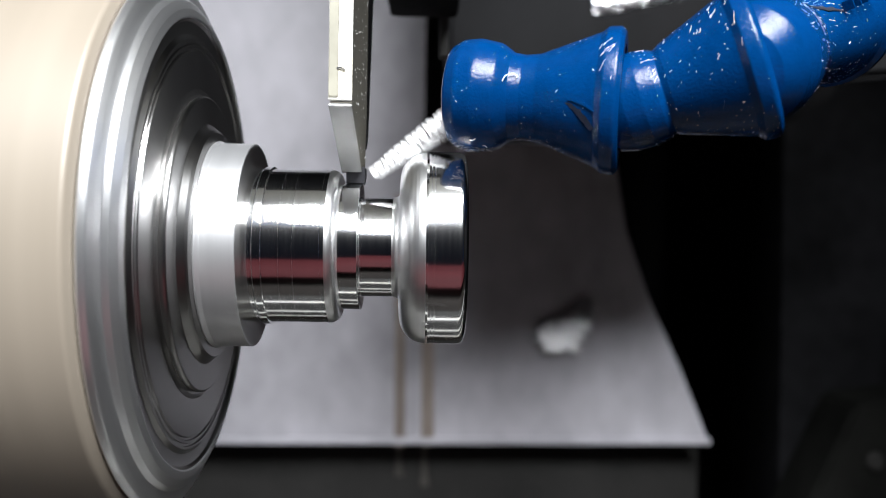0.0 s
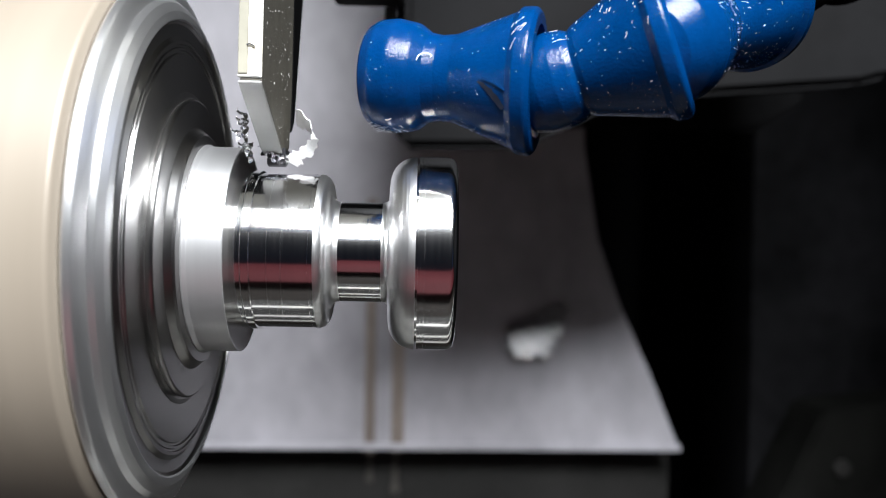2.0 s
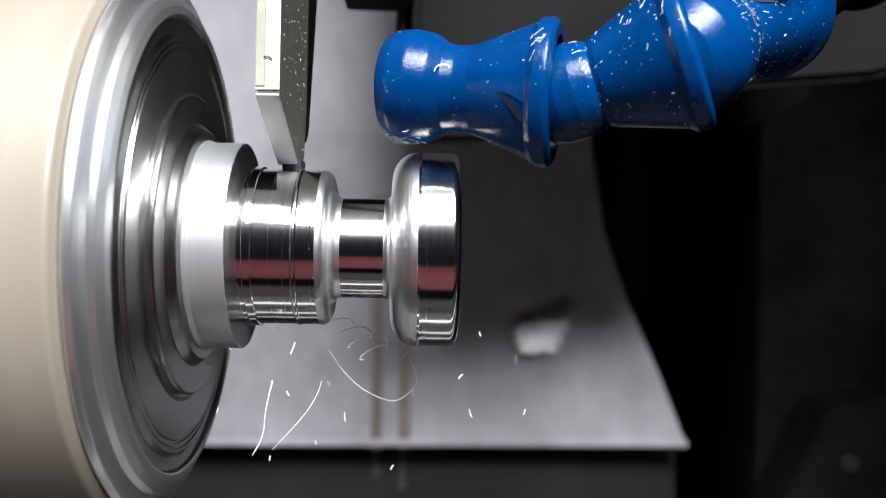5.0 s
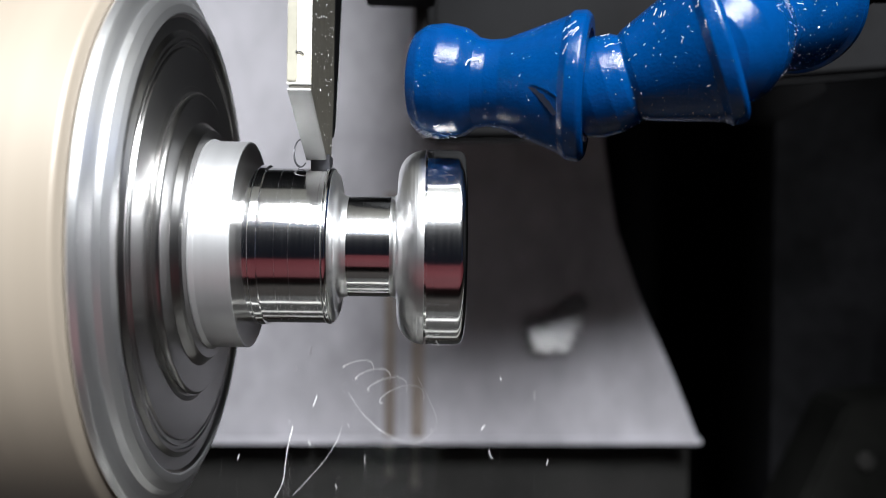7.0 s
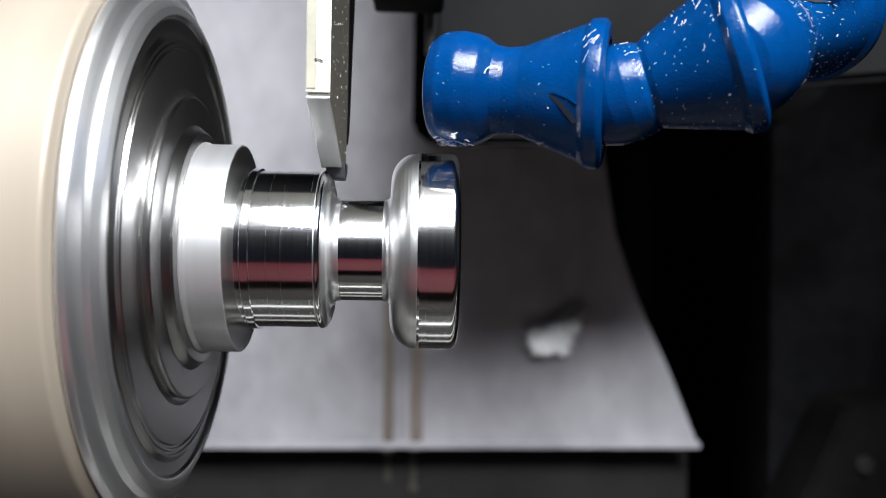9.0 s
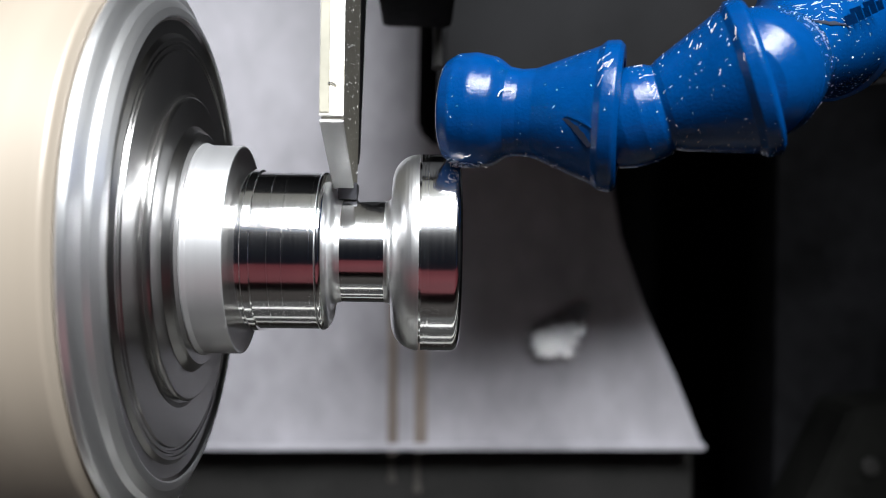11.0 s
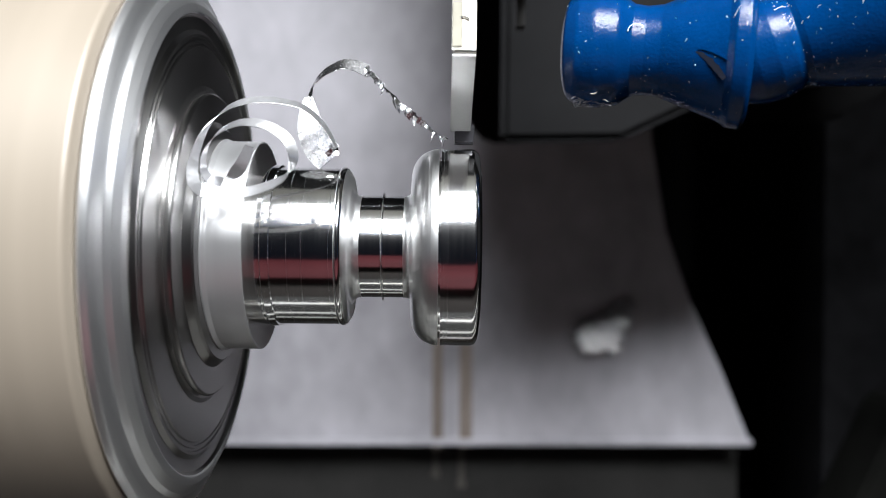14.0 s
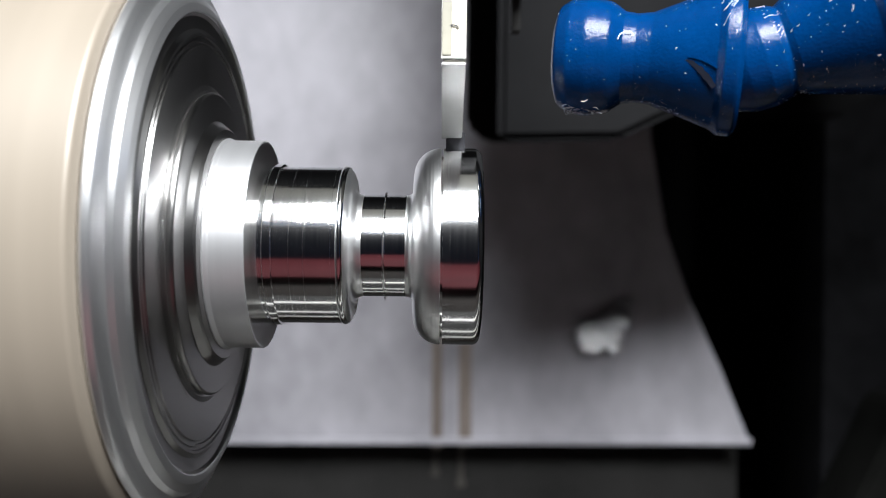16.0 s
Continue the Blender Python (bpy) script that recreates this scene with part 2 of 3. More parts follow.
part("rim", turned(rounded([(-37.4, 30), (-36.9, 36.8), (-36.6, 37.5, 0.4), (-35.6, 37.3, 0.5), (-35.2, 36.2, 0.4), (-34.9, 35.0, 0.3), (-34.2, 34.5, 0.3), (-33.6, 33.4, 0.4), (-33.3, 32.2, 0.2), (-34.2, 32.0)]), 160), rim_steel, chuck, "brushed steel outer rim")
part("face_plate", turned(rounded([(-35, 32.3), (-33.6, 32.1), (-34.0, 31.7, 0.2), (-34.0, 30.0, 0.2), (-33.5, 29.4, 0.1), (-33.5, 29.0), (-33.75, 28.9), (-33.75, 28.6), (-33.5, 28.5), (-33.5, 28.2), (-33.75, 28.1), (-33.75, 27.8), (-33.4, 27.7, 0.1),
     (-33.4, 22.4, 0.3), (-33.2, 21.7, 0.3), (-33.2, 18)]), 160), face_steel, chuck, "polished steel face plate with turned grooves")
part("boss", turned(rounded([(-33.6, 21.0), (-32.2, 21.7, 0.4), (-32.2, 17.4, 0.3), (-31.3, 16.7, 0.3), (-30.95, 16.3, 0.2), (-30.8, 14.9), (-30.8, 12)]), 128), face_steel, chuck, "stepped polished steel boss")
part("collar", turned(rounded([(-30.9, 12), (-30.9, 15.3, 0.3), (-30.0, 14.8, 0.4), (-25.4, 14.8, 0.12), (-25.4, 14.5)]), 128), collar_steel, chuck, "matt grey clamping collar")
part("collar_face", turned([(-26, 14.55), (-25.42, 14.52), (-25.42, 11.0), (-26, 10.5)], 128), face_steel, chuck, "polished end face of the collar")

workpiece = tagged(new("workpiece"), "bright turned aluminium workpiece with neck and head, in the chuck", "workpiece")
part("stem", turned(rounded([(-29, 0), (-29, 11.1), (-25.9, 11.25), (-25.7, 11.05), (-25.5, 11.05), (-25.4, 11.35), (-23.95, 11.35), (-23.88, 11.26), (-23.75, 11.26), (-23.7, 11.52), (-22.78, 11.5), (-22.7, 11.2), (-20.45, 11.2), (-20.42, 11.06), (-20.34, 11.06), (-20.33, 11.2), (-18.6, 11.2), (-18.57, 11.14), (-18.5, 11.14), (-18.47, 11.2), (-14.95, 11.2), (-14.92, 11.1), (-14.82, 11.1), (-14.79, 11.2), (-14.3, 11.2), (-14.3, 0)], 8), 160), turned_aluminium, workpiece)
part("stem_shoulder", turned(rounded([(-14.3, 0), (-14.3, 11.2), (-12.75, 11.2, 1.5), (-12.75, 7.3, 1.25), (-11.3, 7.3), (-11.3, 0)], 10), 160), rough_turned, workpiece, "coarsely turned rounded shoulder of the stem")
part("neck", turned(rounded([(-11.3, 0), (-11.3, 7.3), (-5.3, 7.3), (-5.3, 0)], 8), 160), turned_aluminium, workpiece, "mirror-bright turned neck")
part("head_fillet", turned(rounded([(-5.3, 0), (-5.3, 7.3), (-4.25, 7.3, 1.0), (-4.25, 14.0, 3.7), (-0.47, 14.02), (-0.44, 13.0), (-0.44, 0)], 10), 160), rough_turned, workpiece, "coarsely turned rounded shoulder of the head")
part("head", turned(rounded([(-0.44, 0), (-0.44, 13.0), (-0.14, 13.0), (-0.12, 14.06), (0.25, 14.06), (0.28, 13.93), (0.38, 13.93), (0.4, 14.06), (0.7, 14.06), (0.73, 13.93), (0.82, 13.93), (0.85, 14.06), (5.25, 14.06, 1.2), (5.25, 0)], 8), 160), turned_aluminium, workpiece, "bright turned head")
shoulder = part("uncut_shoulder", turned(rounded([(-13.2, 7.0), (-13.2, 9.2), (-9.95, 9.25, 0.12), (-9.95, 7.2, 0.5), (-9.2, 7.0)]), 128), turned_aluminium, workpiece, "raised uncut shoulder beside the neck")
burr = part("burr_ring", turned([(-8.5, 7.2), (-8.42, 7.35), (-8.32, 7.75), (-8.26, 7.75), (-8.2, 7.36), (-8.0, 7.28), (-8.0, 7.0)], 128), turned_aluminium, workpiece, "thin raised ring on the neck")

cut_step = part("cut_step", turned([(-0.1, 11.1), (0.0, 11.21), (0.12, 11.31), (0.3, 11.35), (0.5, 11.31), (0.7, 11.2), (0.8, 11.1)], 128), turned_aluminium, workpiece, "bright burr ring where the cut ends")

# ---- carriage: tool, holder, hose ----
tool = tagged(new("parting_tool"), "narrow steel parting blade with ground front edge above the workpiece", "cutting tool")
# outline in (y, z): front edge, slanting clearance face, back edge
blade = part("blade", prism([(-18.6, 270), (-18.6, 20.0), (-1.2, 13.2), (4.5, 14.2), (6.0, 22), (6.0, 270)], -22.75, -20.0, 0.12), blade_side_steel, tool, "blade sides, darkened in colour as the shaded faces")
# black strip along the back edge of the blade
part("back_strip", prism([(6.1, 270), (6.1, 17), (8.5, 19), (17, 46), (17, 270)], -22.6, -19.9, 0.1), black_oxide, tool, "black strip behind the blade")
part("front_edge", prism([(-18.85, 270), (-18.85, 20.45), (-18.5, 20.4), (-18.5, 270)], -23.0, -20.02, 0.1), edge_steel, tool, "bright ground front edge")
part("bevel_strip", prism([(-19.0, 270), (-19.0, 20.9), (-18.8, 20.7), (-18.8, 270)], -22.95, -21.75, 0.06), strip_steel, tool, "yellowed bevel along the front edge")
part("edge_nick", ribbon([(-21.9, -19.05, 24.4), (-21.6, -19.05, 24.55), (-21.2, -19.05, 24.4), (-20.9, -19.05, 24.2)], 0.16, 0.1, (0, 0, 1), 0.4, 0, 2), carbide, tool, "small dark nick")
part("clearance_face", prism([(-18.75, 19.75), (-1.3, 12.85), (-1.2, 13.2), (-18.6, 20.1)], -22.95, -20.05, 0.08), ground_steel, tool, "ground clearance face, its shade put into the colour")
part("insert", prism([(-1.6, 13.1), (-1.2, 11.4), (0.2, 11.15), (3.0, 12.6), (3.0, 13.8), (-1.6, 13.8)], -22.3, -19.6, 0.1), carbide, tool, "dark carbide cutting insert")

sb = bmesh.new()
rs = random.Random(21)
for _ in range(260):
    y, z = rs.uniform(-18, 5), rs.uniform(14, 60)
    if z < 20.5 - (y + 18.6) * 0.38:
        continue
    made = bmesh.ops.create_icosphere(sb, subdivisions=1, radius=rs.choice((0.03, 0.04, 0.05, 0.09)) * MM)["verts"]
    bmesh.ops.transform(sb, matrix=Matrix.Translation(Vector((-19.97, y, z)) * MM) @ Matrix.Diagonal((0.6, rs.choice((1, 1, 2)), rs.choice((1, 1, 2)), 1)), verts=made)
tagged(part("swarf_specks", sb, speck_metal, blade, "fine bright swarf specks"), kind="stuff")
holder = tagged(new("tool_holder"), "black tool holder block that clamps the parting blade", "tool holder")
part("clamp_block", box(-19.4, -4.5, 22, 60, 52, 270, 1.5), black_oxide, holder)
# next three parts are unseen, added to shape the shade on sheet and column
part("unseen_block", box(-8, 300, 20, 110, 270, 440, 4), black_oxide, holder)
part("side_shade_block", box(182, 340, 10, 130, -140, 440, 8), black_oxide, holder)
part("unseen_bar", box(-110, 40, -12, 22, 330, 440, 1.5), black_oxide, holder)
part("post", box(-8.5, -6.5, 60, 64, 44, 95, 0.5), dark_steel, holder)

SEG = [(0.0, 3.4), (0.0, 4.9, 0.5), (0.5, 6.5, 1.2), (2.1, 7.5, 1.6), (4.5, 7.75, 3.0), (7.3, 7.2, 2.2), (9.0, 6.0, 0.4), (10.6, 5.75, 0.8), (12.6, 5.95, 1.5),
       (20.6, 9.0, 0.6), (21.4, 9.7, 0.5), (23.1, 9.8, 0.7), (23.7, 9.1, 0.5), (23.7, 7.6), (19, 7.0), (14, 4)]
MIDDLE = [(-5.2, 4.6), (-4.2, 5.7, 0.5), (-2, 6.35, 1.5), (0.4, 6.45, 1.5), (2.4, 6.05, 0.8), (3.2, 5.6, 0.25), (4.0, 6.1, 0.6), (12.6, 9.25, 0.6), (13.4, 10.0, 0.5), (15.1, 10.05, 0.7), (15.7, 9.3, 0.5), (15.7, 7.8), (12.5, 7.3), (9, 4)]
LAST = [(-7, 4.0), (-5.5, 6.2, 0.6), (-2.5, 7.9, 1.5), (0.5, 8.3, 2.0), (3.5, 7.9, 1.6), (6.4, 6.7, 1.0), (8.2, 6.3, 0.5), (10.0, 6.5, 2.0), (20.6, 9.3, 0.6), (21.4, 10.0, 0.5), (23.0, 10.1, 0.7), (23.6, 9.3, 0.5), (23.6, 8.1), (20, 7.6), (14, 4)]


def along(a, b):
    """A pose at a with the x axis towards b, in the plane of the hose."""
    d = Vector(b) - Vector(a)
    return Matrix.Translation(Vector(a) * MM) @ Vector((1, 0, 0)).rotation_difference(d).to_matrix().to_4x4()


hose = tagged(new("coolant_hose"), "blue jointed plastic coolant hose, scratched and speckled with swarf", "coolant hose")
P1, P2 = (-7.5, -7.0, 23.5), (15.6, -13.0, 21.9)
P3, P4 = (17.5, -14.0, 21.95), (30.3, -18.5, 26.1)
P5, P6 = (30.6, -18.8, 26.3), (46.6, -4.0, 36.6)
seg1 = part("nozzle_segment", turned(rounded(SEG), 72, along(P1, P2)), blue_plastic, hose)
seg2 = part("hose_segment", turned(rounded(MIDDLE), 72, along(P3, P4)), blue_plastic, hose)
seg3 = part("hose_segment", turned(rounded(LAST), 72, along(P5, P6)), blue_plastic, hose)
part("pipe_fitting", turned(rounded([(18, 0), (18, 8.5), (22, 8.5, 0.5), (22, 6.5), (60, 6.5), (60, 9), (150, 9), (150, 0)]), 48, along(P5, P6)), black_oxide, hose, "black hose fitting")

# gouge in the nozzle segment, its shaded inside laid on as a dark strip
m1 = along(P1, P2)
def cone_point(x, z, lift=0.03):
    """A point on the cone of the nozzle segment, in its own space."""
    r = 5.9 + (x - 13) * 0.408
    return Vector((x, -math.sqrt(max(r * r - z * z, 1)) - lift, z))


gb = bmesh.new()
ribbon([cone_point(16.9 + 3.7 * k / 10, -1.7 - 0.9 * k / 10 - 2.3 * (k / 10) ** 1.6) for k in range(11)], lambda t: 0.1 + 1.5 * t ** 0.8 * (1.1 - t) ** 0.3, 0.12, (0.3, -0.3, 1), 0.12, 0, 4, gb)
lip = bmesh.new()
ribbon([cone_point(17.2 + 3.5 * k / 10, -1.35 - 1.6 * (k / 10) ** 1.9, 0.1) for k in range(11)], lambda t: 0.08 + 0.34 * math.sin(math.pi * min(t * 0.8 + 0.15, 1)), 0.2, (0.2, -0.3, 1), 0.25, 0, 8, lip)
bmesh.ops.transform(lip, matrix=m1, verts=lip.verts)
part("torn_lip", lip, blue_plastic, seg1, "raised torn edge of the cut")
bmesh.ops.transform(gb, matrix=m1, verts=gb.verts)
part("gouge", gb, gouge_shade, seg1, "cut in the plastic, its shaded inside a dark strip")

# swarf specks that stick to the hose
def speck_mesh(profile, m, count, seed, lo, hi):
    rnd = random.Random(seed)
    bm = bmesh.new()
    pr = rounded(profile)
    for _ in range(count):
        x = rnd.uniform(lo, hi)
        r = 0
        for a, b in zip(pr, pr[1:]):
            if min(a[0], b[0]) <= x <= max(a[0], b[0]) and abs(a[0] - b[0]) > 1e-6:
                r = max(r, a[1] + (b[1] - a[1]) * (x - a[0]) / (b[0] - a[0]))
        if r < 3:
            continue
        ang = rnd.uniform(-1.7, 1.55) if rnd.random() < 0.7 else rnd.gauss(-1.25, 0.25)
        size = rnd.choice((0.012, 0.016, 0.02, 0.026, 0.042))
        n = Vector((0, -math.cos(ang), math.sin(ang)))
        c = Vector((x, 0, 0)) + n * (r + size * 0.3)
        made = bmesh.ops.create_icosphere(bm, subdivisions=1, radius=size * MM)["verts"]
        t = Vector((rnd.gauss(0, 1), rnd.gauss(0, 1), rnd.gauss(0, 1))).normalized()
        st = rnd.choice((1, 1, 2, 4, 7))
        rot = Vector((1, 0, 0)).rotation_difference((t - n * t.dot(n)).normalized()).to_matrix().to_4x4()
        bmesh.ops.transform(bm, matrix=m @ Matrix.Translation(c * MM) @ rot @ Matrix.Diagonal((st, 1, 0.8, 1)), verts=made)
    return bm


for seg, prof, a, b, count, hi, seed in ((seg1, SEG, P1, P2, 190, 23, 5), (seg2, MIDDLE, P3, P4, 190, 15, 6), (seg3, LAST, P5, P6, 380, 22, 7)):
    tagged(part("swarf_specks", speck_mesh(prof, along(a, b), count, seed, 0.3, hi), speck_metal, seg, "fine bright swarf specks"), kind="stuff")
# torn swarf that clings under the nozzle and its collar
rq = random.Random(31)
clump = bmesh.new()
for k in range(90):
    x = rq.choice((rq.uniform(1.8, 6.5), rq.uniform(9.5, 17)))
    rad = 7.7 if x < 9 else 5.9 + (x - 13) * 0.408
    ang = rq.gauss(-1.38, 0.12)
    c = Vector((x, -math.cos(ang) * (rad + 0.05), math.sin(ang) * (rad + 0.05)))
    d = Vector((rq.uniform(-0.9, 0.9), rq.uniform(-0.3, 0.3), rq.uniform(-0.4, 0.4)))
    ribbon([c - d * 0.5, c + Vector((0, -0.12, rq.uniform(-0.2, 0.2))), c + d * 0.5], rq.uniform(0.03, 0.09), 0.04, (0, 0.5, 1), 0.6, 0, 300 + k, clump)
bmesh.ops.transform(clump, matrix=m1, verts=clump.verts)
tagged(part("swarf_clump", clump, speck_metal, seg1, "torn swarf clinging below"), kind="stuff")
# pale scratches worn into the last two segments
def radius_at(profile, x):
    r = 0
    for a, b in zip(profile, profile[1:]):
        if min(a[0], b[0]) <= x <= max(a[0], b[0]) and abs(a[0] - b[0]) > 1e-6:
            r = max(r, a[1] + (b[1] - a[1]) * (x - a[0]) / (b[0] - a[0]))
    return r


def scratch_mesh(profile, m, count, seed, lo, hi, slant):
    rnd = random.Random(seed)
    pr = rounded(profile)
    bm = bmesh.new()
    for k in range(count):
        x0, ang = rnd.uniform(lo, hi), rnd.gauss(0.55, 0.35)
        length, lean = rnd.choice((0.15, 0.25, 0.4, 0.7, 1.3)), slant + rnd.gauss(0, 0.35)
        pts = []
        for i in range(5):
            x = x0 + length * math.cos(lean) * i / 4
            t = ang + length * math.sin(lean) / 8 * i / 4 + rnd.uniform(-0.006, 0.006)
            r = radius_at(pr, x) + 0.012
            if r > 3:
                pts.append(Vector((x, -math.cos(t) * r, math.sin(t) * r)))
        if len(pts) == 5:
            ribbon(pts, rnd.uniform(0.015, 0.045), 0.03, (0, math.sin(ang), math.cos(ang)), 0.5, 0, seed * 100 + k, bm)
    bmesh.ops.transform(bm, matrix=m, verts=bm.verts)
    return bm


for seg, prof, a, b, count, lo, hi, seed, slant in ((seg1, SEG, P1, P2, 8, 20.5, 22.5, 3, 1.2), (seg2, MIDDLE, P3, P4, 46, 0, 13.5, 4, 0.9), (seg3, LAST, P5, P6, 150, 0, 19, 5, -0.5)):
    tagged(part("scratches", scratch_mesh(prof, along(a, b), count, seed, lo, hi, slant), speck_metal, seg, "pale worn scratches"), kind="stuff")
# a long cut in the last segment, the shade inside it a dark strip too
cut = bmesh.new()
cp = [Vector((7.5 + 5.5 * k / 8, -math.cos(0.55 - 0.06 * k) * (radius_at(rounded(LAST), 7.5 + 5.5 * k / 8) + 0.03), math.sin(0.55 - 0.06 * k) * (radius_at(rounded(LAST), 7.5 + 5.5 * k / 8) + 0.03))) for k in range(9)]
ribbon(cp, lambda t: 0.12 + 0.45 * math.sin(math.pi * t), 0.1, (0, 0.5, 1), 0.4, 0, 77, cut)
bmesh.ops.transform(cut, matrix=along(P5, P6), verts=cut.verts)
part("gouge", cut, gouge_shade, seg3, "cut in the plastic, its shaded inside a dark strip")
# raised marks moulded on the last segment
marks = bmesh.new()
for k in range(5):
    box(12.5 + k * 1.1, 12.75 + k * 1.1, -8.6 - k * 0.45, -7.2 - k * 0.45, 0.6, 1.9 + 0.5 * (k % 2), 0, marks)
bmesh.ops.transform(marks, matrix=along(P5, P6), verts=marks.verts)
part("moulded_marks", marks, blue_plastic, seg3)
# the hook of swarf on the nozzle
hook = smooth_path([(8.5, -6.45, 0.9), (8.7, -6.45, 1.5), (9.2, -6.2, 1.9), (9.8, -5.9, 2.0), (10.3, -5.75, 1.75), (10.1, -5.85, 1.5)], 5)
hk = ribbon(hook, 0.1, 0.1, (0, 0, 1), 0.3)
ribbon(smooth_path([(3.1, -7.45, 0.4), (3.3, -7.4, 1.2), (4.0, -7.4, 1.75), (4.9, -7.5, 1.9)], 5), 0.05, 0.06, (0, 0, 1), 0.3, 0, 1, hk)
bmesh.ops.transform(hk, matrix=m1, verts=hk.verts)
part("swarf_hook", hk, speck_metal, seg1, "curled bright swarf sliver")

# ---- saddle: sheet covers behind the spindle ----
cover = tagged(new("way_cover"), "brushed steel telescopic way cover with brown coolant drips", "way cover")


def tilted(bm, deg=0.55):
    bmesh.ops.transform(bm, matrix=Matrix.Rotation(radians(-deg), 4, "Y"), verts=bm.verts)
    return bm


def sheet_xz(outline, y0, y1):
    bm = prism([(-x, z) for x, z in outline], y0, y1, min((y1 - y0) * 0.3, 12))
    bmesh.ops.transform(bm, matrix=Matrix.Rotation(radians(90), 4, "Z"), verts=bm.verts)
    return bm


part("fixed_sheet", tilted(box(-330, -17, 350, 353, -108.3, 260, 0.8)), cover_steel, cover)
part("sliding_sheet", tilted(sheet_xz([(-17.4, -108.3), (147, -108.3), (131, -68), (113, -28), (100, 10), (92, 60), (88, 260), (-17.4, 260)], 347, 349.5)), cover_steel, cover)
# added black plate, turret side: it keeps the lamp off the sheet's right part
part("shade_plate", sheet_xz([(-6, 33), (32, 34), (65, 50), (140, 57), (150, 60), (156, 110), (156, 300), (-32, 300), (-32, 88), (-6, 84)], 142, 150), shade_tone, cover, "black plate added to shade the sheet")
part("inner_guard", sheet_xz([(-13, 54), (-4, 46), (30, 48), (70, 58), (150, 58), (170, 70), (170, 298), (-13, 298)], 250, 256), shade_tone, cover, "black inner guard plate")
# added out of view, only to carry the shading plate
part("plate_tie", box(-13, 170, 150, 347, 292, 300, 1), black_oxide, cover, "unseen tie added to hold the shade plate")
part("lip", tilted(box(-330, 147, 344, 347, -108.6, -105, 0.8)), cover_steel, cover)
for x, w, z0 in ((-26, 6.0, -112), (-10.5, 7.0, -110)):
    part("drip_stain", tilted(box(x - w / 2, x + w / 2, 346.2 if x > -17 else 349.2, 350, z0, 30, 0.3)), drip_stain, cover, "brown coolant drip stain")
# sheet glint, made by an added patch tilted up so it catches the lamp
rr_ = random.Random(3)
lobes = [(57, -48, 9.5), (66, -46, 11.0), (73, -38, 9.0), (77, -31, 6.5)]
glint = bmesh.new()
grid = [[glint.verts.new((x * MM, (345.5 - 0.34 * max(-26 - z, 0) - 0.5 * math.sin(x * 0.7) * math.cos(z * 0.5) - 0.25 * rr_.random()) * MM, z * MM)) for z in range(-66, -25)] for x in range(46, 86)]
for i in range(39):
    for j in range(40):
        x, z = 46.5 + i, -65.5 + j
        if rr_.random() < max(w - math.hypot(x - u, z - v) for u, v, w in lobes) / 5:
            glint.faces.new((grid[i][j], grid[i + 1][j], grid[i + 1][j + 1], grid[i][j + 1]))
bmesh.ops.delete(glint, geom=[v for v in glint.verts if not v.link_faces], context="VERTS")
rim_edges = [e for e in glint.edges if len(e.link_faces) == 1]
skirt = bmesh.ops.extrude_edge_only(glint, edges=rim_edges)["geom"]
for v in skirt:
    if isinstance(v, bmesh.types.BMVert):
        v.co.y = 347.2 * MM
part("sheet_glint", tilted(glint), glint_steel, cover, "bright glint on the sheet, an added tilted patch")
apron = tagged(new("saddle_apron"), "dark oily steel saddle apron below the way cover", "apron")
part("panel", box(-330, 150, 372, 380, -300, -104, 2), dark_steel, apron)
for x, w, z0 in ((-26, 4.0, -134), (-11, 4.5, -140)):
    part("drip_stain", turned(rounded([(0, 0), (0.3, w * 0.6, 0.2), (3, w * 0.62, 1), (6, w * 0.35, 1), (40, w * 0.3), (40, 0)]), 16, Matrix.Translation((x * MM, 0.372, z0 * MM)) @ Matrix.Rotation(radians(-90), 4, "Y") @ Matrix.Diagonal((1, 0.25, 1, 1))), dark_drip, apron, "brown coolant drip")
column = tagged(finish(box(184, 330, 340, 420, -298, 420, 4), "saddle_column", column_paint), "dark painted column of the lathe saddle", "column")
bracket = tagged(new("cable_bracket"), "dark cast bracket with bolts on the saddle", "bracket")
bk = bmesh.new()
prof = [(168, -160), (207, -76), (330, -60), (330, -160)]
va = [bk.verts.new((x * MM, 0.30, z * MM)) for x, z in prof]
vb = [bk.verts.new((x * MM, 0.34, z * MM)) for x, z in prof]
bk.faces.new(va), bk.faces.new(vb[::-1])
for i in range(4):
    bk.faces.new((va[i], va[(i + 1) % 4], vb[(i + 1) % 4], vb[i]))
bmesh.ops.recalc_face_normals(bk, faces=bk.faces)
bmesh.ops.bevel(bk, geom=list(bk.edges), offset=2 * MM, segments=2, affect="EDGES")
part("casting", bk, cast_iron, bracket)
for x, z in ((216, -104), (204, -131), (248, -126)):
    bolt = turned(rounded([(0, 0), (0, 4.5), (3, 4.5, 0.6), (3, 0)]), 24, Matrix.Translation((x * MM, 0.3005, z * MM)) @ Matrix.Rotation(radians(-90), 4, "Z"))
    part("bolt", bolt, dark_steel, bracket, "worn steel bolt head")

# ---- swarf ----
def chip_thing(name, bm, label, mat=chip_metal):
    return tagged(finish(bm, name, mat, None, "", 60), label, "metal chip")


curl = bmesh.new()
TORN = smooth_path([(0.7, 0.0, 15.6), (-1.1, 0.0, 16.4), (-3.2, 0.0, 18.1), (-5.7, 0.0, 20.1), (-7.7, 0.0, 22.1), (-9.5, 0.0, 24.0), (-11.4, 0.0, 25.6)], 9)
